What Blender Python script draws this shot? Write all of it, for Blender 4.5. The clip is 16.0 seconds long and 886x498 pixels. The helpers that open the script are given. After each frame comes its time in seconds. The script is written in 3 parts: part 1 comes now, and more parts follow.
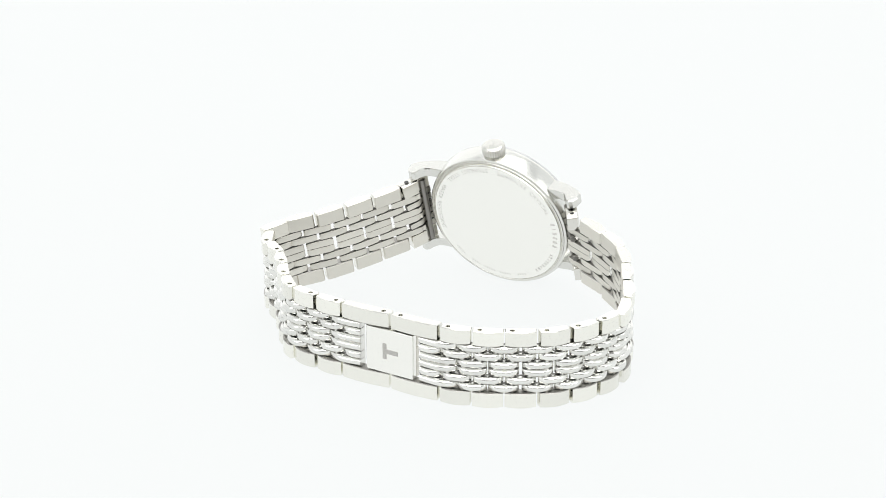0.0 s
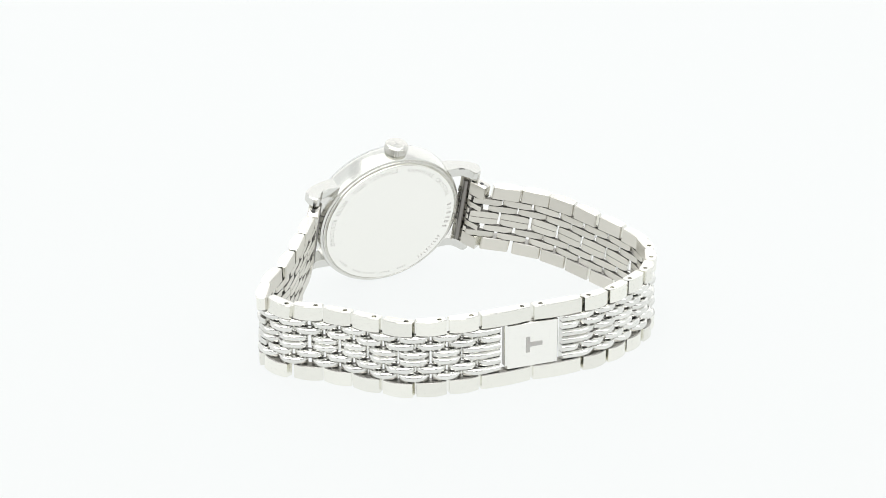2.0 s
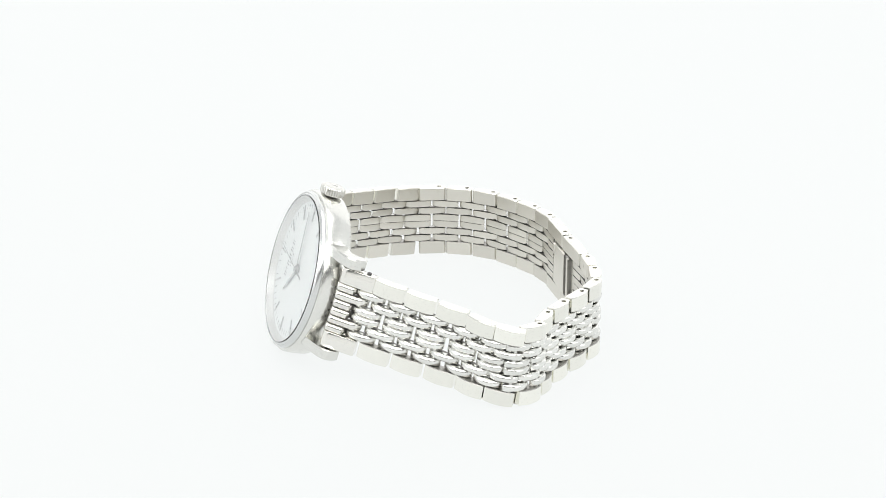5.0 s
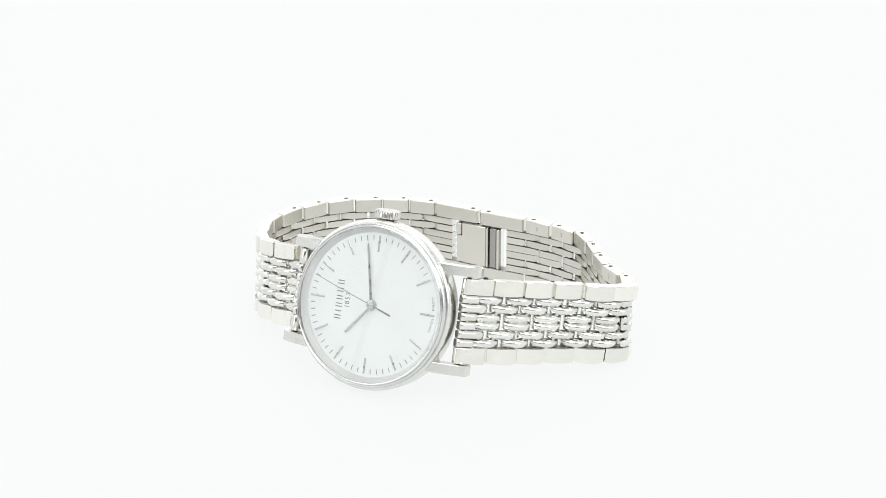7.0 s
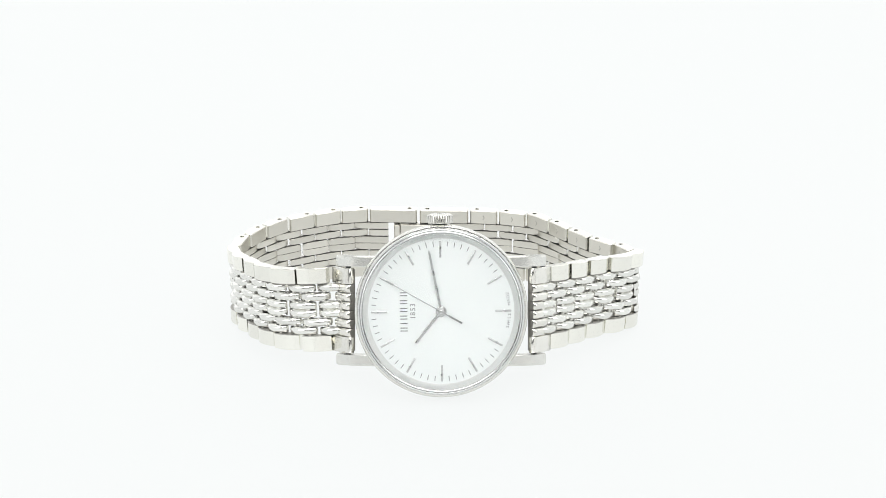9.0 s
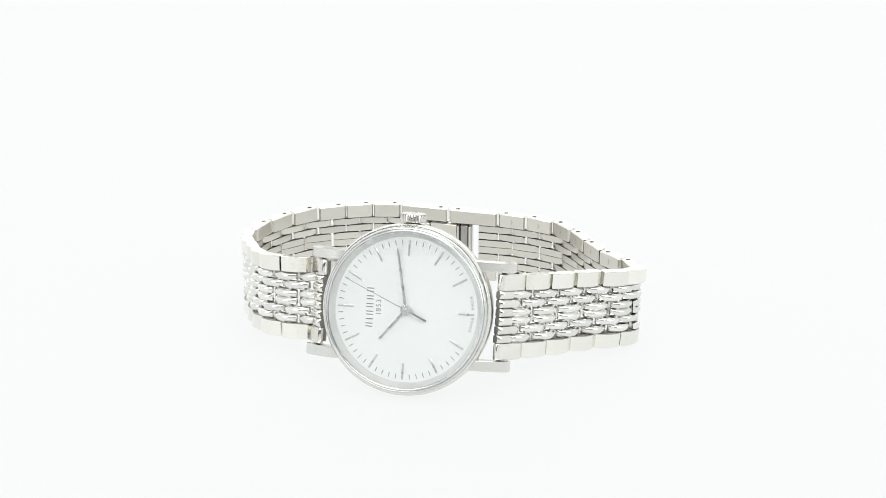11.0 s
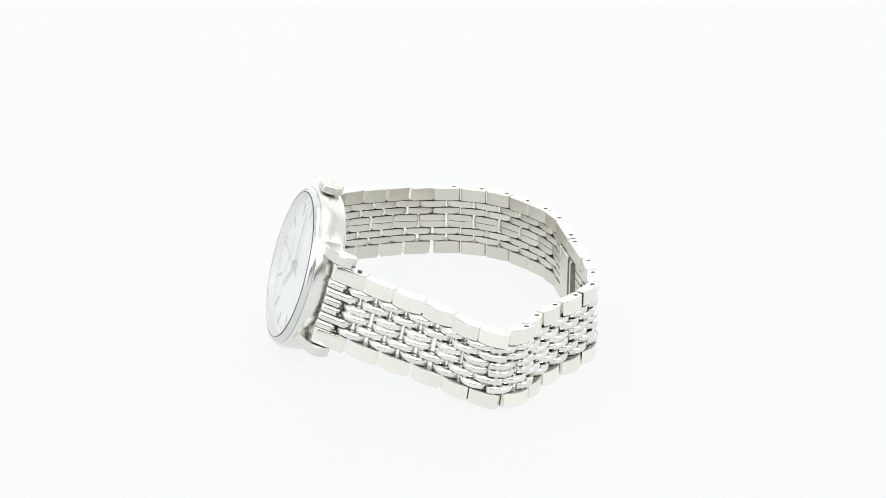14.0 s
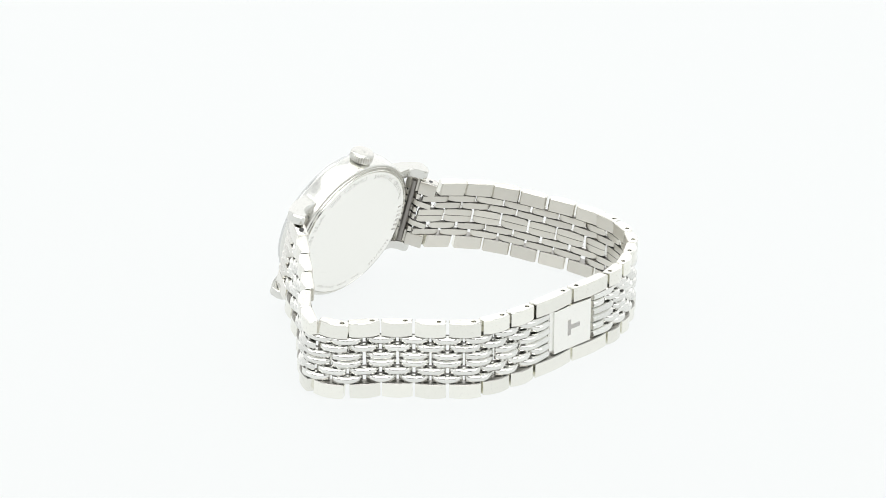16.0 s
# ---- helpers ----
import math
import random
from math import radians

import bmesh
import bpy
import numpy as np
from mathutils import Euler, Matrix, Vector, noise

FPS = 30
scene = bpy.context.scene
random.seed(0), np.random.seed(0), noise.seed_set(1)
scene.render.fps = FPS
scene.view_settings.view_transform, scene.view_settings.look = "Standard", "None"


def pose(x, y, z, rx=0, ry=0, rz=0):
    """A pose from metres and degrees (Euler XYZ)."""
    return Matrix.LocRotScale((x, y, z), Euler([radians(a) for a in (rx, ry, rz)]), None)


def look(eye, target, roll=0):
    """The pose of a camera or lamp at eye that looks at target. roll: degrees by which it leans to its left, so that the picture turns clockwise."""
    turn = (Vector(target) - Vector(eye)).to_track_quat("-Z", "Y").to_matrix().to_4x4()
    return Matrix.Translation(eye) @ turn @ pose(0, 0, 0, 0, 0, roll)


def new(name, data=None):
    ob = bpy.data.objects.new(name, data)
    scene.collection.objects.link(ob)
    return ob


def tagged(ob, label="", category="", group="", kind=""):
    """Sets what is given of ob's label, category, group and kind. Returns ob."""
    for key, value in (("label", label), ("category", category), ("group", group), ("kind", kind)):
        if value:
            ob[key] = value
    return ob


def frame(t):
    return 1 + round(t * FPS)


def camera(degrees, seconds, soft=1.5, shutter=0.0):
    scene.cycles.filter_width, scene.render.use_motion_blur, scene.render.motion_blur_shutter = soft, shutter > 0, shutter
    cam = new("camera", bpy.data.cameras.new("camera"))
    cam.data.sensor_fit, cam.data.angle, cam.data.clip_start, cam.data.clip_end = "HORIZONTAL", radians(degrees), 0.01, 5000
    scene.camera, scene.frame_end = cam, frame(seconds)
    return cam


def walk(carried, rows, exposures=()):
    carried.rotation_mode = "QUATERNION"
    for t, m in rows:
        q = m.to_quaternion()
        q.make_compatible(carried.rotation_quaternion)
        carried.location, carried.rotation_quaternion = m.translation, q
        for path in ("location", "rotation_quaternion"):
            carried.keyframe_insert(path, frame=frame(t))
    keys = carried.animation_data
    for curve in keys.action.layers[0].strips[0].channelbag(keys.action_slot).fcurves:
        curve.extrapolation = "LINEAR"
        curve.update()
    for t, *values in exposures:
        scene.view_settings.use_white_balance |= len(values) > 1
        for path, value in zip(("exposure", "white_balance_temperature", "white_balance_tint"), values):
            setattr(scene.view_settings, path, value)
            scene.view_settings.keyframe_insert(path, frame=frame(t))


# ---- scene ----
cam = camera(24.21, 16.0, soft=0.8)
EYE = pose(0.0, -0.36, 0.1578, 68.54, 0, -0.044)
walk(cam, [(0.0, EYE), (16.0, EYE)])

MM = 0.001


# ---- light ----
def make_world():
    w = bpy.data.worlds.new("studio_world")
    scene.world = w
    w.use_nodes = True
    w.node_tree.nodes["Background"].inputs["Color"].default_value = (0.9, 0.93, 0.94, 1)
    w.node_tree.nodes["Background"].inputs["Strength"].default_value = 0.3


def fill_lamp(name, eye, target, size_x, size_y, watts, colour):
    data = bpy.data.lights.new(name, "AREA")
    data.shape, data.size, data.size_y, data.energy, data.color = "RECTANGLE", size_x, size_y, watts, colour
    ob = new(name, data)
    ob.matrix_world = look(eye, target)
    return ob


make_world()
# unseen lamps, added and powered to brighten the dial and the steel
fill_lamp("fill_top", (0.0, 0.05, 0.62), (0, 0, 0), 0.55, 0.45, 1.2, (1.0, 0.99, 0.97))
fill_lamp("fill_side", (-0.55, -0.25, 0.35), (0, 0, 0.02), 0.3, 0.4, 0.5, (1.0, 0.99, 0.97))
fill_lamp("fill_side", (0.55, -0.25, 0.35), (0, 0, 0.02), 0.3, 0.4, 0.5, (1.0, 0.99, 0.97))
fill_lamp("fill_front", (0.0, -0.5, 0.62), (0, 0, 0.02), 0.9, 0.5, 3.7, (1.0, 0.99, 0.97))


# ---- materials ----
def principled(name, colour, rough, metal=0.0):
    m = bpy.data.materials.new(name)
    m.use_nodes = True
    b = m.node_tree.nodes["Principled BSDF"]
    b.inputs["Base Color"].default_value = (*colour, 1)
    b.inputs["Roughness"].default_value = rough
    b.inputs["Metallic"].default_value = metal
    return m, m.node_tree, b


def steel(name, colour, rough, grain=0.0, stretch=(1, 1, 1), scale=900, bump=0.02, vary=0.06):
    """Steel with a fine grain in roughness and relief, and faint smudges; each piece differs a little."""
    m, nt, b = principled(name, colour, rough, 1.0)
    n, l = nt.nodes, nt.links
    co = n.new("ShaderNodeTexCoord")
    mp = n.new("ShaderNodeMapping")
    mp.inputs["Scale"].default_value = stretch
    fine = n.new("ShaderNodeTexNoise")
    fine.inputs["Scale"].default_value, fine.inputs["Detail"].default_value = scale, 3
    l.new(co.outputs["Object"], mp.inputs["Vector"])
    l.new(mp.outputs["Vector"], fine.inputs["Vector"])
    smudge = n.new("ShaderNodeTexNoise")
    smudge.inputs["Scale"].default_value, smudge.inputs["Detail"].default_value = 160, 2
    l.new(co.outputs["Object"], smudge.inputs["Vector"])
    info = n.new("ShaderNodeObjectInfo")
    mix = n.new("ShaderNodeMath")
    mix.operation = "MULTIPLY_ADD"
    mix.inputs[1].default_value, mix.inputs[2].default_value = grain, rough - grain / 2
    l.new(fine.outputs["Fac"], mix.inputs[0])
    more = n.new("ShaderNodeMath")
    more.operation = "MULTIPLY_ADD"
    more.inputs[1].default_value = 0.05
    l.new(smudge.outputs["Fac"], more.inputs[0])
    l.new(mix.outputs[0], more.inputs[2])
    l.new(more.outputs[0], b.inputs["Roughness"])
    tone = n.new("ShaderNodeMix")
    tone.data_type = "RGBA"
    tone.inputs["A"].default_value = (*[c * (1 - vary) for c in colour], 1)
    tone.inputs["B"].default_value = (*[min(1, c * (1 + vary)) for c in colour], 1)
    l.new(info.outputs["Random"], tone.inputs["Factor"])
    l.new(tone.outputs["Result"], b.inputs["Base Color"])
    if bump:
        bp = n.new("ShaderNodeBump")
        bp.inputs["Strength"].default_value, bp.inputs["Distance"].default_value = bump, 0.00005
        l.new(fine.outputs["Fac"], bp.inputs["Height"])
        l.new(bp.outputs["Normal"], b.inputs["Normal"])
    return m


STEEL = (0.86, 0.855, 0.80)
M_LINK = steel("satin_steel", STEEL, 0.15, 0.08, (1, 1, 12), 700)
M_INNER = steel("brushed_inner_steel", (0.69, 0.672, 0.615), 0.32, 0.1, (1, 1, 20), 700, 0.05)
# darker steel that paints the shade between and under parts
M_SHADE = steel("dark_shade_steel", (0.22, 0.215, 0.20), 0.5, 0.1, (1, 1, 1), 900, 0.05)
M_BEAD = steel("polished_bead_steel", (0.80, 0.80, 0.77), 0.17, 0.05, (1, 1, 1), 500, 0.01)
M_CASE = steel("polished_case_steel", (0.72, 0.72, 0.69), 0.2, 0.04, (1, 1, 1), 400, 0.0)
M_TUBE = steel("tube_shade_steel", (0.25, 0.24, 0.225), 0.28, 0.08)
M_END = steel("polished_end_steel", (0.78, 0.77, 0.73), 0.13, 0.04, (1, 1, 1), 500, 0.01)
M_LUG = steel("polished_lug_steel", (0.72, 0.72, 0.69), 0.17, 0.04, (1, 1, 1), 400, 0.0)
M_BACK = steel("brushed_back_steel", (0.95, 0.945, 0.905), 0.13, 0.06, (30, 1, 1), 300, 0.01)
M_BEZEL = steel("bezel_steel", (0.68, 0.69, 0.685), 0.2, 0.04, (1, 1, 1), 400, 0.0)
M_FLANGE = principled("satin_flange", (0.70, 0.71, 0.70), 0.38, 0.5)[0]
M_CROWN = steel("crown_steel", (0.70, 0.695, 0.66), 0.2, 0.06)
# mid-dark steel, its tone painted for shaded flanks and gaps
M_HALF_SHADE = steel("half_shade_steel", (0.4, 0.39, 0.37), 0.35)
M_THIN = steel("second_hand_steel", (0.3, 0.31, 0.31), 0.3)
M_HAND = steel("hand_steel", (0.52, 0.53, 0.53), 0.25, 0.04, (1, 1, 1), 500, 0.0)
M_DARK = principled("hole_shadow_steel", (0.12, 0.12, 0.12), 0.4, 1.0)[0]
M_MARK = principled("etched_grey", (0.73, 0.72, 0.69), 0.55, 0.85)[0]
M_LOGO = principled("etched_dark_grey", (0.5, 0.49, 0.47), 0.6, 0.8)[0]
M_ARROW = principled("etched_arrow_grey", (0.42, 0.41, 0.38), 0.6, 0.8)[0]
M_PRINT = principled("grey_print", (0.2, 0.21, 0.22), 0.5)[0]


def dial_material():
    m, nt, b = principled("silver_white_dial", (0.83, 0.865, 0.86), 0.6, 0.0)
    n, l = nt.nodes, nt.links
    co = n.new("ShaderNodeTexCoord")
    g = n.new("ShaderNodeTexGradient")
    g.gradient_type = "RADIAL"
    l.new(co.outputs["Object"], g.inputs["Vector"])
    ns = n.new("ShaderNodeTexNoise")
    ns.noise_dimensions = "1D"
    ns.inputs["Scale"].default_value, ns.inputs["Detail"].default_value = 180, 4
    l.new(g.outputs["Fac"], ns.inputs["W"])
    bp = n.new("ShaderNodeBump")
    bp.inputs["Strength"].default_value, bp.inputs["Distance"].default_value = 0.05, 0.0001
    l.new(ns.outputs["Fac"], bp.inputs["Height"])
    l.new(bp.outputs["Normal"], b.inputs["Normal"])
    return m


def glass_material():
    m, nt, b = principled("sapphire_crystal", (1, 1, 1), 0.0)
    b.inputs["Transmission Weight"].default_value = 1.0
    b.inputs["IOR"].default_value = 1.3
    return m


def glow_white(name, colour, strength):
    """White acrylic or fabric that glows by itself, standing in for the light on it."""
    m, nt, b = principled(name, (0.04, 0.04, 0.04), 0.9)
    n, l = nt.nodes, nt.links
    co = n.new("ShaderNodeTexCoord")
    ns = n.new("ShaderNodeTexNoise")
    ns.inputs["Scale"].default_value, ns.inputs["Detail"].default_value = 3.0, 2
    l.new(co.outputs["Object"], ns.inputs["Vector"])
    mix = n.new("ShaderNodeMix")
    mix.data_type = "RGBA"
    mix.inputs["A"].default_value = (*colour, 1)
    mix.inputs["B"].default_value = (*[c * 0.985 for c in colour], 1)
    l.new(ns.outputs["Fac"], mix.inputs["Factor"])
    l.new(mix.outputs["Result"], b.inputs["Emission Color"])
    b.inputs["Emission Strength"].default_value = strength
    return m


M_DIAL = dial_material()
M_GLASS = glass_material()
# the table glows in place of strong light on white acrylic
M_TABLE = glow_white("glow_white_acrylic", (0.962, 0.985, 0.98), 0.885)
# the rest is out of view, toned for what the steel reflects
M_TENT = glow_white("glow_white_fabric", (0.98, 0.985, 0.98), 1.25)
M_ROOM = principled("unseen_grey_wall", (0.08, 0.08, 0.08), 0.8)[0]
M_FRONT = glow_white("glow_front_fabric", (0.97, 0.98, 0.97), 0.92)
M_CEIL = glow_white("glow_ceiling_fabric", (0.95, 0.97, 0.97), 0.75)
M_SIDE = glow_white("glow_side_fabric", (0.95, 0.97, 0.97), 0.95)


# ---- mesh helpers ----
def mesh_of(bm, name, material, smooth=40, inner=None, shade=None):
    """inner: a second, brushed material for faces towards the wrist (-y); the third, darker one paints shade on the
    flanks and ends.
    """
    bmesh.ops.remove_doubles(bm, verts=bm.verts, dist=1e-7)
    bmesh.ops.recalc_face_normals(bm, faces=bm.faces)
    if bm.calc_volume(signed=True) < 0:
        bmesh.ops.reverse_faces(bm, faces=bm.faces)
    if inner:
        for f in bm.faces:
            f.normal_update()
            f.material_index = 1 if f.normal.y < -0.35 else 2 if shade and f.normal.y < 0.25 else 0
    me = bpy.data.meshes.new(name)
    bm.to_mesh(me)
    bm.free()
    me.materials.append(material)
    if inner:
        me.materials.append(inner)
    if shade:
        me.materials.append(shade)
    if smooth:
        me.polygons.foreach_set("use_smooth", [True] * len(me.polygons))
        me.set_sharp_from_angle(angle=radians(smooth))
    return me


def child(name, me, parent, m=None, label=""):
    ob = new(name, me)
    ob.parent = parent
    if m is not None:
        ob.matrix_local = m
    if label:
        ob["label"] = label
    return ob


def part(name, bm, material, parent, label="", m=None, smooth=40):
    return child(name, mesh_of(bm, name, material, smooth), parent, m, label)


def skin(bm, rings, closed=False, cap=True):
    """Quads between successive rings of equal length."""
    vs = [[bm.verts.new(Vector(p) * MM) for p in r] for r in rings]
    pairs = list(zip(vs, vs[1:])) + ([(vs[-1], vs[0])] if closed else [])
    for a, b in pairs:
        for i in range(len(a)):
            j = (i + 1) % len(a)
            bm.faces.new((a[i], a[j], b[j], b[i]))
    if cap and not closed:
        bm.faces.new(list(reversed(vs[0])))
        bm.faces.new(vs[-1])
    return vs


def lathe(bm, profile, steps=128, cap=True):
    """Turn (radius, height) pairs round the z axis; a radius of 0 closes with a point."""
    full = []
    for i, (r, z) in enumerate(profile):     # a ring close to the rim keeps flat discs flat
        if full and full[-1][0] < 1e-6 < r:
            full.append((r - 0.03, z))
        if full and r < 1e-6 < full[-1][0]:
            full.append((full[-1][0] - 0.03, z))
        full.append((r, z))
    prev = None
    for r, z in full:
        if r < 1e-6:
            cur = [bm.verts.new((0, 0, z * MM))]
        else:
            cur = [bm.verts.new((r * MM * math.cos(2 * math.pi * i / steps), r * MM * math.sin(2 * math.pi * i / steps), z * MM)) for i in range(steps)]
        if prev:
            for i in range(steps):
                j = (i + 1) % steps
                if len(prev) == 1 and len(cur) > 1:
                    bm.faces.new((prev[0], cur[i], cur[j]))
                elif len(cur) == 1 and len(prev) > 1:
                    bm.faces.new((prev[i], prev[j], cur[0]))
                elif len(cur) > 1:
                    bm.faces.new((prev[i], prev[j], cur[j], cur[i]))
        prev = cur


def slab(bm, x0, x1, y0, y1, z0, z1, b=0.08):
    """A block with chamfered edges, in millimetres."""
    def ring(z, d):
        a0, a1, c0, c1 = x0 + d, x1 - d, y0 + d, y1 - d
        return [(a0 + b, c0, z), (a1 - b, c0, z), (a1, c0 + b, z), (a1, c1 - b, z), (a1 - b, c1, z), (a0 + b, c1, z), (a0, c1 - b, z), (a0, c0 + b, z)]
    skin(bm, [ring(z0, b), ring(z0 + b, 0), ring(z1 - b, 0), ring(z1, b)])


# ---- setting: a glowing table inside an unseen glowing tent ----
def setting():
    bm = bmesh.new()
    skin(bm, [[(-900, -700, z), (900, -700, z), (900, 900, z), (-900, 900, z)] for z in (-12, 0)])
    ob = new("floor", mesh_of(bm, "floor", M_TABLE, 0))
    tagged(ob, "white acrylic table top, its brightness a glow of its own", "table top", kind="structure")
    # backdrop: a sweep out of view behind the table, glowing for the steel
    bm = bmesh.new()
    rings = []
    for i in range(13):
        a = math.pi / 2 * i / 12
        y, z = 500 + 250 * math.sin(a), 250 - 250 * math.cos(a) + 2
        rings.append([(-890, y, z), (890, y, z), (890, y + 4, z - 1), (-890, y + 4, z - 1)])
    rings.append([(-890, 750, 1100), (890, 750, 1100), (890, 754, 1100), (-890, 754, 1100)])
    skin(bm, rings)
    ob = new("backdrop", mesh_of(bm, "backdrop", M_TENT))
    tagged(ob, "unseen white backdrop sweep, given a glow", "backdrop", kind="structure")
    # unseen glowing sides, added to brighten dial and steel
    for name, x in (("unseen_wall_west", -896), ("unseen_wall_east", 892)):
        bm = bmesh.new()
        skin(bm, [[(x, -690, z), (x + 4, -690, z), (x + 4, 760, z), (x, 760, z)] for z in (2, 1100)])
        tagged(new(name, mesh_of(bm, name, M_SIDE, 0)), "unseen white tent side, given a glow for reflections", "wall", kind="structure")
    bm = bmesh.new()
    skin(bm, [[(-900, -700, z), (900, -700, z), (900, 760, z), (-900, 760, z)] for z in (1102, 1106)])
    tagged(new("ceiling", mesh_of(bm, "ceiling", M_CEIL, 0)), "unseen white tent top, given a glow for reflections", "ceiling", kind="structure")
    # unseen front: its glow and wide opening give the steel bright and dark bands
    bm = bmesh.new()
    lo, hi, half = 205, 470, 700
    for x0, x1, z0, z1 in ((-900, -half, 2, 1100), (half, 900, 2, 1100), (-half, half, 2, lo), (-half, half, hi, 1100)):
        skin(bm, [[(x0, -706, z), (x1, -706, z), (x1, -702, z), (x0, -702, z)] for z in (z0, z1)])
    tagged(new("unseen_wall_south", mesh_of(bm, "unseen_wall_south", M_FRONT, 0)), "unseen glowing tent front, its opening darkens the steel's reflections", "wall", kind="structure")
    # unseen dark wall behind the opening, added to darken reflections
    bm = bmesh.new()
    skin(bm, [[(-900, -960, z), (900, -960, z), (900, -954, z), (-900, -954, z)] for z in (2, 1100)])
    tagged(new("unseen_dark_wall", mesh_of(bm, "unseen_dark_wall", M_ROOM, 0)), "unseen dark grey wall, added for dark lines in the steel", "wall", kind="structure")


setting()

# ---- the watch: its own frame turns about the table's centre ----
watch = tagged(new("wrist_watch"), "polished steel wrist watch standing on its side on white table", "watch", kind="thing")

HALF_W = 7.2          # half the bracelet's width
PITCH = 5.88          # length of one link
END_W = 2.75          # width of the outer links
BEAD_W = (2 * HALF_W - 2 * END_W) / 6

# case: centre of the dial, and its axes (towards 3, towards 12, out of the dial)
CASE_AT = Vector((-5.62, 26.75, 15.30))
AZ, TILT = radians(-12.0), radians(18.0)
OUT = Vector((math.sin(AZ) * math.cos(TILT), math.cos(AZ) * math.cos(TILT), math.sin(TILT)))
TO12 = Vector((math.cos(AZ), -math.sin(AZ), 0))
TO3 = TO12.cross(OUT)
CASE = Matrix.Translation(CASE_AT * MM) @ Matrix((TO3, TO12, OUT)).transposed().to_4x4() @ pose(0, 0, 0, 0, 0, 0.8)


GLYPHS = {}


def glyph(ch):
    """Triangles of one character of the built-in font, one unit high."""
    if ch not in GLYPHS:
        cu = bpy.data.curves.new("glyph", "FONT")
        cu.body, cu.size = ch, 1.4
        cu.resolution_u = 3
        ob = new("glyph", cu)
        dg = bpy.context.evaluated_depsgraph_get()
        me = ob.evaluated_get(dg).to_mesh()
        vs = [v.co.copy() for v in me.vertices]
        fs = [list(p.vertices) for p in me.polygons]
        wide = max((v.x for v in vs), default=0.3)
        ob.evaluated_get(dg).to_mesh_clear()
        bpy.data.objects.remove(ob)
        bpy.data.curves.remove(cu)
        GLYPHS[ch] = (vs, fs, wide)
    return GLYPHS[ch]


def put_glyph(bm, ch, m, height, stretch=1.0):
    vs, fs, wide = glyph(ch)
    nv = [bm.verts.new(m @ Vector(((v.x - wide / 2) * height * MM * stretch, v.y * height * MM, 0))) for v in vs]
    for f in fs:
        try:
            bm.faces.new([nv[i] for i in f])
        except ValueError:
            pass


def bar(bm, m, w, h, t=0.03):
    """A flat block of w by h, centred, t thick, under the pose m."""
    q = [m @ (Vector((sx * w / 2, sy * h / 2, z)) * MM) for z in (0, t) for sx, sy in ((-1, -1), (1, -1), (1, 1), (-1, 1))]
    v = [bm.verts.new(p) for p in q]
    for f in ((3, 2, 1, 0), (4, 5, 6, 7), (0, 1, 5, 4), (1, 2, 6, 5), (2, 3, 7, 6), (3, 0, 4, 7)):
        bm.faces.new([v[i] for i in f])


def build_case():
    bm = bmesh.new()
    lathe(bm, [(13.9, -4.3), (14.45, -4.3), (14.78, -4.1), (15.05, -3.3), (15.2, -1.8), (15.2, -0.4), (15.1, 0.15), (14.85, 0.42), (14.4, 0.47), (13.9, 0.2), (13.2, -0.6), (13.0, -3.8), (13.9, -4.3)])
    body = part("case_body", bm, M_CASE, watch, "polished steel watch case", CASE)
    bm = bmesh.new()
    lathe(bm, [(13.78, 0.45), (14.6, 0.45), (14.64, 0.8), (14.52, 1.18), (14.3, 1.36), (14.2, 1.28), (14.1, 1.4), (13.95, 1.5), (13.8, 1.46), (13.78, 0.45)])
    part("bezel", bm, M_BEZEL, watch, "narrow polished steel bezel", CASE)
    bm = bmesh.new()
    lathe(bm, [(12.8, 0.02), (12.92, 0.05), (13.72, 1.16), (13.76, 0.4), (13.1, -0.05), (12.8, 0.02)])
    for k in range(60):
        bar(bm, pose(0, 0, 0, 0, 0, -6 * k) @ Matrix.Translation((0, 13.32 * MM, 0.61 * MM)) @ pose(0, 0, 0, 54.2, 0, 0), 0.1, 1.1, 0.03)
    part("flange", bm, M_FLANGE, watch, "satin grey inner ring round the dial", CASE)
    bm = bmesh.new()
    lathe(bm, [(0, -4.75), (13.45, -4.75), (13.7, -4.68), (13.8, -4.5), (13.85, -4.2), (0, -4.2)])
    back = part("case_back", bm, M_BACK, watch, "brushed steel case back with etched writing", CASE)
    bm = bmesh.new()
    lathe(bm, [(13.95, -4.25), (13.97, -4.42), (14.05, -4.5), (14.3, -4.45), (14.38, -4.25)])
    part("back_rim", bm, M_CROWN, watch, "dull groove round the case back", CASE)
    bm = bmesh.new()
    lathe(bm, [(0, 1.54), (13.6, 1.54), (13.75, 1.42), (13.75, 1.18), (0, 1.18)])
    cr = part("crystal", bm, M_GLASS, watch, "flat clear sapphire crystal", CASE)
    cr.visible_shadow = False
    bm = bmesh.new()
    lathe(bm, [(0, 0.0), (12.85, 0.0), (12.85, -0.3), (0, -0.3)])
    dial = part("dial", bm, M_DIAL, watch, "plain silver-white dial with baton markers", CASE)
    return body, back, dial


